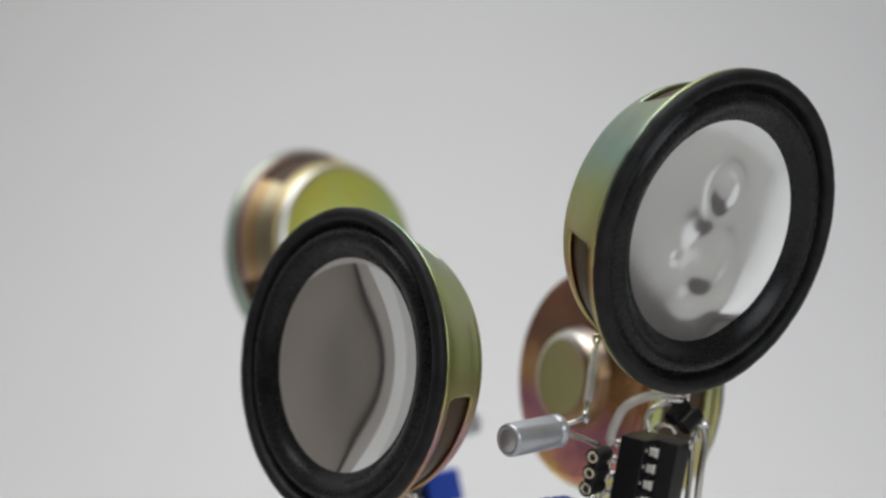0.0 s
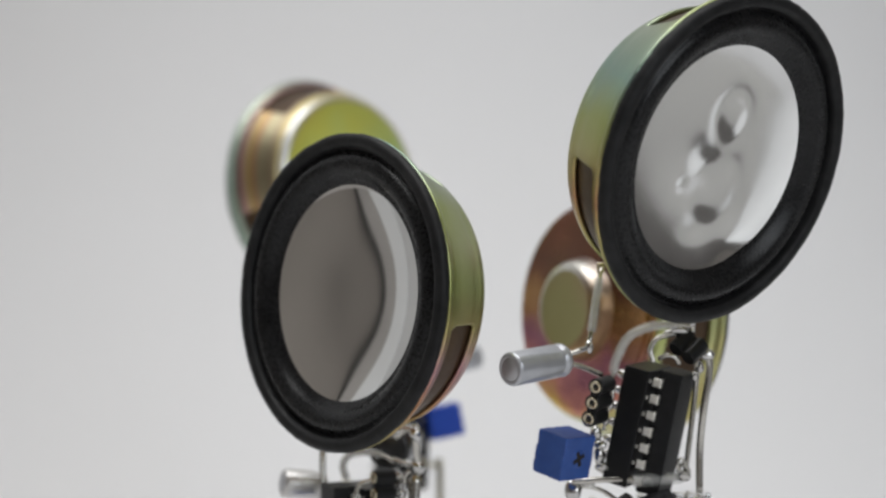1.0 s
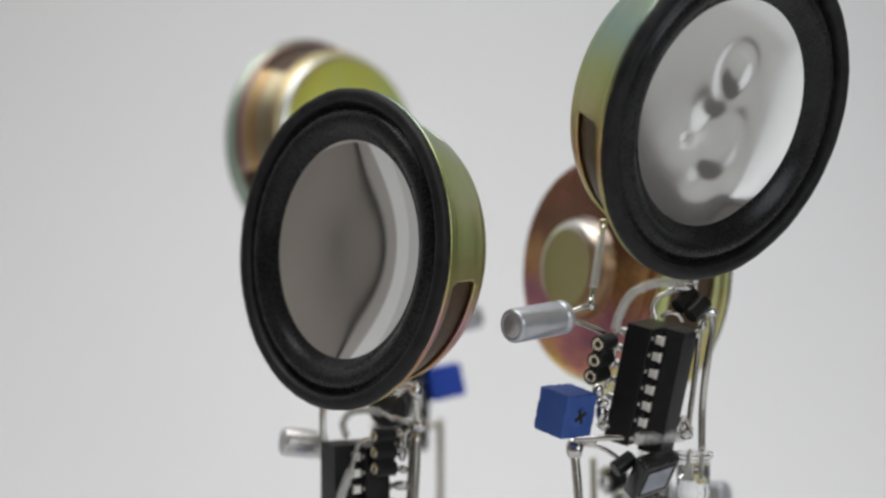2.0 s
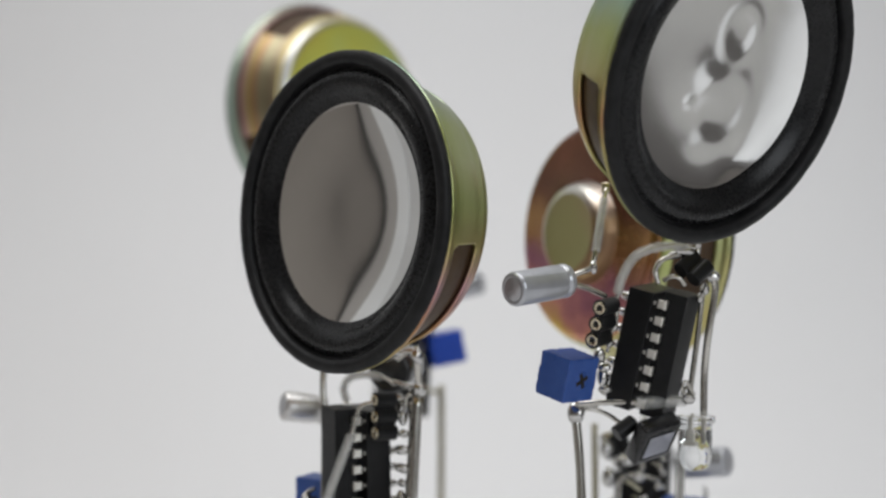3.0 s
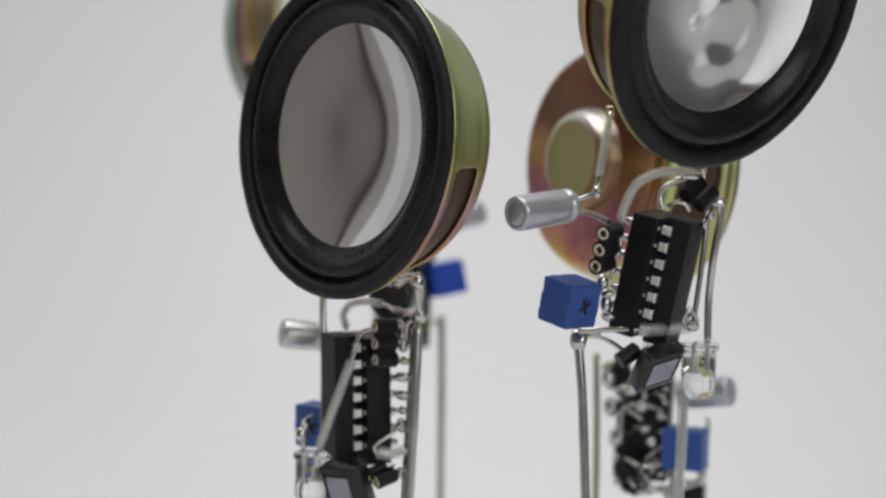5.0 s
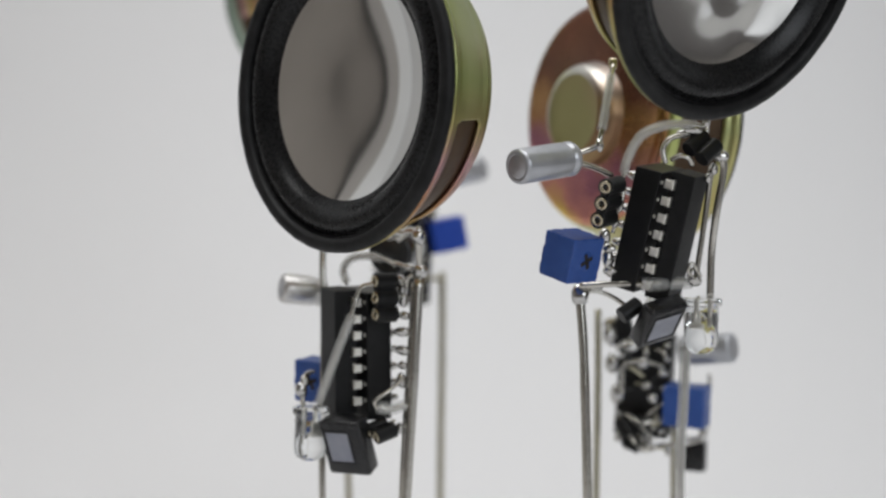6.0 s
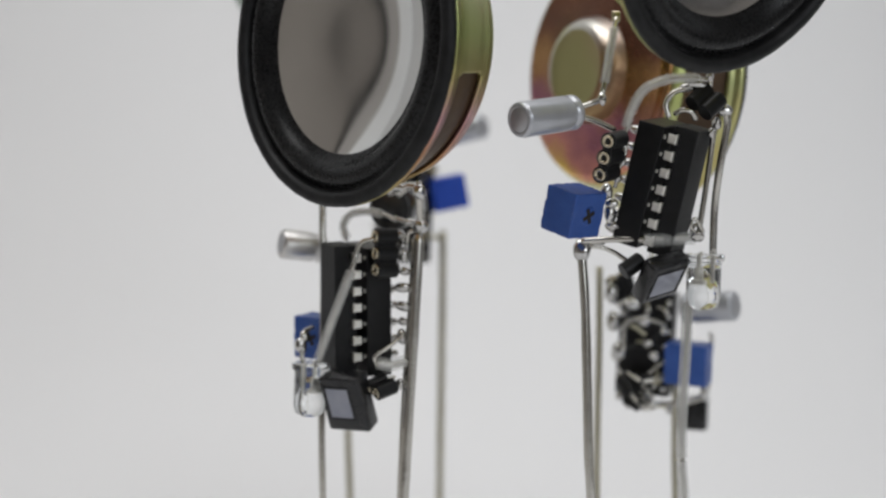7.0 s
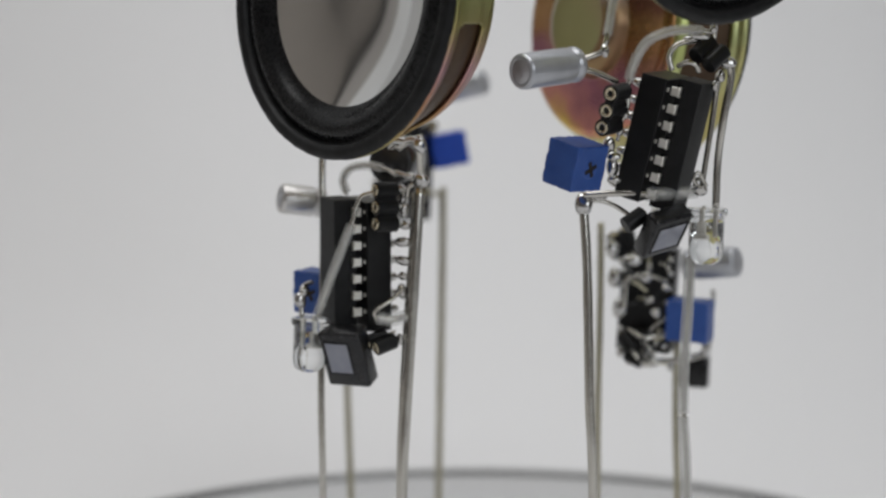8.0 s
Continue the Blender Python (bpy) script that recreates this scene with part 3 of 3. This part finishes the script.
solder(s, (36.5, 253.7, 102.5), 1.1, (1.4, 0.9, 0.8), 2.0)
wire(s, [(38.3, 253.6, 101.5), (38.5, 253.9, 103.6), (38.3, 254.0, 104.5)], 0.4)
strip(s, (39.9, 253.4, 100.6), (-1.7, 0.9, 1.3), (0.6, 0.45, 0.5), 2, 3.8, bare=False)
solder(s, (40.6, 254.4, 98.8), 0.9, (1.3, 0.9, 1.0), 7.0)
wire(s, [(40.8, 254.4, 98.8), (41.1, 254.5, 96.5), (40.1, 254.3, 90.5), (39.5, 254.6, 84.4), (39.3, 254.1, 77.7)], 0.55, label="stout tinned wire")
wire(s, [(39.5, 255.4, 97.3), (38.9, 255.7, 91.6), (38.0, 255.5, 85.1), (37.2, 255.2, 79.8)], 0.42)
wire(s, [(20.3, 255.6, 79.7), (25.0, 255.2, 80.0), (29.8, 254.3, 80.1), (37.1, 254.3, 80.5)], 0.48, label="straight tinned cross wire")
solder(s, (20.4, 256.2, 78.3), 1.35, (1.0, 0.9, 1.25), 4.0)
part("insulating_sleeve", tube([(29.3, 254.0, 80.0), (32.9, 254.0, 80.1), (36.6, 254.2, 80.4)], 1.05, steps=4, wobble=0.12, hollow=0.7), M_SLEEVE, s, "clear plastic sleeve on the cross wire")
wire(s, [(36.8, 254.2, 79.9), (37.6, 254.4, 81.3), (36.8, 254.6, 82.2), (36.1, 254.4, 81.1)], 0.28)
solder(s, (23.8, 254.3, 87.0), 1.0, (0.9, 0.9, 1.4), 1.0)
solder(s, (24.3, 253.9, 83.9), 1.0, (0.9, 0.9, 1.4), 2.5)
solder(s, (24.7, 254.5, 82.1), 0.9, (1.2, 0.9, 0.8), 3.5)
solder(s, (25.8, 253.9, 94.3), 0.8, (0.8, 0.9, 1.5), 11.0)
solder(s, (26.0, 253.6, 91.7), 0.7, (0.8, 0.9, 1.3), 12.0)
solder(s, (25.2, 253.7, 89.2), 0.8, (0.8, 0.9, 1.2), 13.0)
solder(s, (24.4, 253.1, 85.6), 0.75, (1.3, 0.9, 0.9), 14.0)
solder(s, (38.4, 253.9, 103.6), 0.7, (0.8, 0.9, 1.4), 15.0)
solder(s, (35.1, 253.7, 102.2), 0.7, (1.5, 0.9, 0.7), 16.0)
solder(s, (39.6, 254.1, 97.0), 0.75, (0.9, 0.9, 1.2), 17.0)
solder(s, (38.9, 254.6, 95.5), 0.6, (0.9, 0.9, 1.3), 18.0)
solder(s, (22.8, 256.1, 79.3), 0.6, (1.8, 0.9, 0.7), 19.0)
solder(s, (27.9, 253.3, 76.7), 0.7, (1.5, 0.9, 0.8), 20.0)
solder(s, (37.0, 253.4, 80.7), 0.85, (1.1, 0.9, 1.0), 21.0)
wire(s, [(26.0, 254.0, 94.9), (26.4, 253.7, 92.9), (25.5, 253.4, 90.6), (24.9, 253.4, 87.7)], 0.3)
wire(s, [(33.3, 253.1, 98.4), (34.5, 252.0, 99.0), (35.7, 251.9, 98.6), (36.2, 252.5, 97.6)], 0.38)
wire(s, [(36.8, 253.4, 80.9), (35.9, 253.1, 82.2), (36.6, 253.3, 83.2), (37.8, 253.4, 81.2)], 0.28)
strip(s, (28.9, 254.0, 77.2), (-1.5, 1.9, 0.7), (0.75, 0.3, 0.45), 1, 3.4, bare=False)
wire(s, [(20.4, 256.2, 78.8), (22.9, 256.9, 78.7), (25.2, 256.8, 77.9), (27.6, 255.9, 76.3)], 0.35)
wire(s, [(20.4, 256.1, 77.9), (20.9, 255.2, 70.3), (21.2, 254.0, 58.8), (21.4, 253.0, 48.9), (22.0, 252.2, 35.5), (22.2, 252.2, 0.0)], 0.72, label="upright leg of tinned wire", name="leg_wire")
wire(s, [(36.0, 256.4, 75.1), (35.9, 255.4, 68.6), (35.1, 253.7, 55.5), (35.0, 252.8, 47.7), (35.6, 252.2, 35.5), (35.8, 252.2, 0.0)], 0.24, label="upright leg of tinned wire", name="leg_wire")
part("insulating_sleeve", tube([(36.0, 255.7, 70.6), (35.6, 254.6, 62.0), (35.1, 253.7, 55.5), (35.0, 252.8, 48.0)], 0.92, hollow=0.78), M_SLEEVE, s, "clear plastic insulating sleeve")
part("insulating_sleeve", tube([(35.0, 252.8, 47.4), (35.6, 252.2, 35.5), (35.8, 252.2, 0.2)], 0.92, hollow=0.78), M_SLEEVE, s, "clear plastic insulating sleeve")
wire(s, [(36.4, 256.4, 75.0), (36.3, 255.5, 68.4), (35.5, 253.8, 55.4), (35.4, 252.9, 47.6), (36.0, 252.3, 35.4), (36.2, 252.3, 0.0)], 0.16, label="thin second wire beside the leg", name="leg_wire")

# ---- sculpture with the head turned away from its diode ----
s = sculpture((-12.2, 262.7, 0.0), "wire sculpture with upright loudspeaker head, sleeved diode and chip")
spk, sm = loudspeaker(s, (-14.1, 252.5, 109.0), -47.5, 4.9, M_ZINC, M_ZINC, M_ZINC, openings=(109.5, 229.5, 353.5))
chip(s, (-12.1, 265.6, 68.3), (-0.90, -0.43, 0.0), (0.0, 0.0, 1), 1, tail=1.6)
capacitor(s, (-25.9, 281.0, 76.2), (-19.3, 283.4, 75.1), 2.4, M_CHROME)
trimmer(s, (-19.4, 275.6, 62.1), (-0.55, -0.83, 0), (0, 0, 1), (6.6, 6.6, 5.0))
led(s, (-20.0, 264.0, 59.5), (-0.05, -0.05, -1), (0.85, 0.5, 0))
wire(s, [(-21.3, 264.1, 60.1), (-21.4, 264.5, 62.4), (-21.1, 264.8, 64.6), (-20.2, 269.9, 64.5)], 0.4)
solder(s, (-21.6, 264.5, 62.6), 1.0, (0.9, 0.9, 1.3), 6.0)
solder(s, (-21.1, 264.7, 64.0), 0.7, (0.9, 0.9, 1.5), 8.0)
part("insulating_sleeve", tube([(-18.9, 263.3, 60.8), (-16.4, 262.3, 67.5), (-13.7, 262.6, 74.4)], 0.82, steps=4, hollow=0.6), M_SLEEVE, s, "clear plastic insulating sleeve")
wire(s, [(-18.9, 263.6, 60.2), (-16.4, 262.3, 67.5), (-13.7, 262.6, 74.4), (-12.8, 263.1, 77.4), (-12.0, 263.3, 78.7), (-9.8, 263.6, 79.2)], 0.36, label="sleeved diode lead")
photodiode(s, (-14.4, 263.1, 54.5), (-0.40, -0.84, -0.36), (-0.20, -0.33, 0.92), 7.2, 9.4, 3.2, (0.27, 0.26), (0.3, 0.6))
strip(s, (-10.1, 262.6, 74.5), (0.0, 0.3, 2.5), (-0.84, -0.54, 0.05), 3, 3.6)
strip(s, (-10.1, 260.4, 56.1), (1.5, 1.9, 0.7), (-0.82, -0.5, -0.25), 2, 3.4)
wire(s, [(-10.0, 260.6, 60.7), (-7.8, 261.0, 60.3), (-5.4, 262.2, 60.6)], 0.45)
part("insulating_sleeve", tube([(-9.8, 260.6, 60.7), (-7.8, 261.0, 60.3), (-5.8, 262.0, 60.6)], 1.0, steps=4, wobble=0.1, hollow=0.6), M_SLEEVE, s, "short clear plastic sleeve")
wire(s, [(-5.8, 262.6, 64.7), (-7.9, 260.9, 63.2), (-10.1, 260.2, 61.7), (-9.8, 260.5, 60.2)], 0.3)
solder(s, (-5.8, 265.8, 76.2), 0.8, (0.9, 0.9, 1.4), 31.0)
solder(s, (-5.8, 265.5, 73.9), 0.8, (1.2, 0.9, 0.9), 32.0)
solder(s, (-6.0, 264.3, 66.4), 0.7, (1.2, 0.9, 0.9), 33.0)
solder(s, (-6.5, 262.0, 57.2), 0.7, (0.9, 0.9, 1.2), 34.0)
solder(s, (-6.4, 265.4, 86.7), 0.9, (1.4, 0.9, 0.9), 35.0)
part("tab", block(2.6, 0.6, 1.2, 0.2), M_BRASS, s, "gilt terminal tab", Matrix.Translation(V((-7.6, 266.2, 87.2))))
solder(s, (-4.9, 265.6, 81.4), 0.7, (1.4, 0.9, 0.8), 36.0)
wire(s, [(-5.4, 265.6, 78.1), (-5.1, 265.4, 79.7), (-3.7, 265.0, 80.6)], 0.34)
wire(s, [(-8.0, 268.1, 85.4), (-6.3, 265.9, 86.6), (-4.0, 264.8, 87.1)], 0.5)
solder(s, (-6.0, 264.9, 71.5), 1.0, (1.3, 0.9, 0.8), 1.1)
solder(s, (-6.0, 264.4, 68.7), 0.95, (1.3, 0.9, 0.8), 2.1)
solder(s, (-6.2, 263.8, 64.1), 0.9, (0.9, 0.9, 1.3), 3.1)
solder(s, (-6.2, 267.1, 78.1), 1.2, (0.9, 0.9, 1.6), 4.1)
solder(s, (-3.3, 265.0, 80.8), 1.15, (1.1, 0.9, 1.0), 5.1)
solder(s, (-3.5, 263.4, 86.3), 1.0, (1.0, 0.9, 1.2), 6.1)
wire(s, [(-3.5, 263.6, 87.7), (-3.4, 264.3, 84.2), (-3.3, 264.9, 79.9)], 0.5)
wire(s, [(-6.8, 265.8, 85.6), (-5.1, 264.7, 86.9), (-3.4, 263.5, 86.8)], 0.6)
wire(s, [(-3.3, 265.0, 80.6), (-5.4, 266.3, 81.3), (-7.2, 267.6, 81.8)], 0.4)
wire(s, [(-15.0, 274.3, 77.5), (-15.5, 274.6, 79.9), (-14.3, 273.7, 81.7), (-11.7, 272.5, 82.3), (-8.5, 270.1, 81.9), (-7.2, 268.7, 81.2)], 0.32, label="arched tinned wire")
part("insulating_sleeve", tube([(-15.0, 274.3, 77.9), (-15.5, 274.6, 79.9), (-14.3, 273.7, 81.7), (-11.7, 272.5, 82.3), (-9.4, 270.8, 82.1)], 0.75, hollow=0.58), M_SLEEVE, s, "clear plastic insulating sleeve")
capacitor(s, (-8.2, 275.2, 82.4), (-5.8, 286.7, 82.2), 3.5, M_CAN_DARK, M_CAN_DARK)
wire(s, [(-18.2, 272.7, 91.2), (-18.7, 275.3, 84.7), (-18.8, 274.6, 79.7), (-18.6, 273.5, 72.8), (-18.8, 271.5, 58.9), (-18.9, 269.6, 46.7), (-18.7, 268.5, 30.7), (-18.6, 268.5, 0.0)], 0.55, label="upright leg of tinned wire", name="leg_wire")
wire(s, [(-3.5, 265.4, 79.9), (-4.1, 264.1, 69.8), (-4.9, 262.9, 57.0), (-5.6, 261.8, 45.9), (-6.2, 260.8, 33.0), (-6.3, 260.8, 0.0)], 0.82, label="upright leg of tinned wire", name="leg_wire")
wire(s, [(-4.2, 266.2, 78.9), (-4.7, 265.1, 69.6), (-5.6, 263.6, 56.9), (-6.2, 262.2, 45.8), (-6.6, 261.3, 32.9), (-6.6, 261.3, 0.0)], 0.55, label="second wire soldered to the leg", name="leg_wire")

# ---- sculpture standing behind, head turned away, low chip ----
s = sculpture((34.1, 302.2, 0.0), "wire sculpture with a rose-tinted loudspeaker and a low chip")
spk, sm = loudspeaker(s, (35.6, 304.0, 102.2), 123.0, -5.0, M_ZINC_BR_RIM, M_ZINC_BR, M_ZINC_BR_HUB, openings=(95, 215, 335), cap=M_ZINC_BR_CAP, lip=21.9)
chip(s, (32.7, 308.6, 55.9), (0.3, 0.95, 0.0), (0.06, 0.0, 1), 1)
capacitor(s, (49.8, 296.4, 63.5), (41.8, 301.1, 62.2), 2.6)
trimmer(s, (42.1, 297.8, 53.3), (-0.38, -0.92, 0), (0.03, 0, 1), (7.0, 7.2, 5.0), screw=False)
photodiode(s, (44.8, 312.5, 41.3), (0.3, 0.9, -0.1), (0, 0, 1), 6.0, 6.0, 3.0)
strip(s, (30.6, 299.3, 50.5), (2.1, 0.8, -1.3), (-0.5, 0.5, 0.7), 3, 3.6)
strip(s, (31.7, 300.0, 46.8), (2.3, 0.9, -0.7), (-0.7, 0.5, 0.3), 2, 3.0)
strip(s, (29.2, 301.9, 67.4), (2.3, 1.0, -0.1), (-0.3, -0.3, 0.9), 2, 4.2)
solder(s, (34.5, 298.4, 60.6), 1.1, (1.0, 0.9, 1.0), 1.2)
solder(s, (36.2, 297.5, 54.6), 0.9, (1.0, 0.9, 1.0), 2.2)
solder(s, (29.2, 301.5, 65.0), 1.4, (0.9, 0.9, 1.5), 3.2)
solder(s, (29.5, 300.8, 60.2), 1.4, (0.9, 0.9, 1.3), 4.2)
solder(s, (30.4, 300.0, 55.0), 1.4, (0.9, 0.9, 1.3), 5.2)
solder(s, (32.3, 298.9, 63.5), 1.2, (1.4, 0.9, 0.9), 6.2)
wire(s, [(30.9, 297.6, 55.4), (31.2, 298.3, 59.7), (32.5, 298.5, 60.8), (35.2, 298.5, 60.8), (38.4, 299.5, 59.5)], 0.4)
rng = random.Random(5)
for k in range(16):
    # clipped leads and drops of solder standing off the pin rows
    p = Vector((rng.uniform(31.0, 38.0), rng.uniform(297.6, 299.6), rng.uniform(44.5, 63.0)))
    d = Vector((rng.uniform(-1.6, 1.0), rng.uniform(-1.0, 0.4), rng.uniform(-1.4, 1.4)))
    wire(s, [p - d, p + 0.3 * d + Vector((0, 0, 0.3)), p + d], rng.uniform(0.18, 0.34), M_CAN_DARK if k % 3 == 0 else M_OLD_WIRE if k % 3 == 1 else M_WIRE)
    if k % 2:
        solder(s, p + d, rng.uniform(0.4, 0.75), (1.0, 0.9, 1.2), 40.0 + k)
wire(s, [(31.6, 299.5, 51.4), (34.4, 298.1, 50.1), (38.4, 299.4, 50.7)], 0.4)
wire(s, [(33.6, 301.1, 45.7), (37.2, 301.0, 45.4), (41.9, 303.4, 45.2), (45.4, 303.6, 46.3), (46.5, 303.9, 48.7)], 0.55)
solder(s, (45.7, 302.5, 47.5), 0.95, (0.9, 0.9, 1.9), 7.2)
wire(s, [(47.4, 307.1, 53.7), (47.5, 307.5, 56.1), (47.2, 307.6, 56.9)], 0.35)
wire(s, [(27.1, 302.2, 69.4), (27.1, 301.5, 57.2), (26.8, 300.1, 39.6), (26.7, 298.7, 21.8), (26.6, 298.7, 0.0)], 0.6, M_OLD_WIRE, "upright leg of dull wire", name="leg_wire")
wire(s, [(41.1, 306.3, 48.3), (40.9, 304.8, 38.5), (41.0, 303.4, 28.6), (41.3, 303.3, 20.4), (41.4, 303.3, 0.0)], 0.6, M_OLD_WIRE, "upright leg of dull wire", name="leg_wire")
wire(s, [(41.0, 309.5, 86.2), (40.0, 308.3, 78.0), (35.9, 305.7, 68.4), (35.6, 302.1, 61.0)], 0.5)

# ---- farthest sculpture, seen behind the upright head ----
s = sculpture((-9.6, 346.3, 0.0), "wire sculpture with a green-gold loudspeaker and bright blue trimmer")
spk, sm = loudspeaker(s, (-26.3, 371.5, 125.6), -136.0, -6.0, M_ZINC_BL_WALL, M_ZINC_BL, M_ZINC_BL, openings=(347, 107, 227), shoulder=M_ZINC_GLEAM, lip=21.9)
chip(s, (-9.6, 358.5, 72.7), (0.8, 0.6, 0), (0.05, 0, 1), 1)
trimmer(s, (1.0, 354.3, 77.2), (0.25, -0.96, 0.05), (-0.17, 0, 1), (6.6, 6.9, 5.0), M_BLUE_FAR, screw=False)
capacitor(s, (8.3, 353.9, 90.7), (-1.4, 358.4, 88.2), 2.5)
strip(s, (-2.2, 350.2, 82.3), (0.0, -0.4, -2.5), (0.2, -0.9, 0.2), 1, 3.6)
wire(s, [(-4.4, 353.1, 69.3), (-1.6, 353.0, 68.4), (-0.2, 353.0, 68.2)], 0.5, M_OLD_WIRE)
wire(s, [(0.0, 353.2, 69.7), (-0.1, 351.2, 56.5), (-0.5, 349.0, 33.9), (-0.9, 346.3, 7.8), (-1.0, 346.3, 0.0)], 0.72, M_OLD_WIRE, "upright leg of dull wire", name="leg_wire")
wire(s, [(-18.6, 338.4, 68.3), (-18.5, 335.2, 46.9), (-18.3, 333.0, 31.9), (-17.7, 331.2, 12.2), (-17.7, 332.4, 0.0)], 0.66, M_OLD_WIRE, "upright leg of dull wire", name="leg_wire")
wire(s, [(-11.3, 381.9, 99.4), (-9.8, 367.7, 85.9), (-9.0, 359.5, 79.5), (-9.6, 355.6, 69.6)], 0.5)
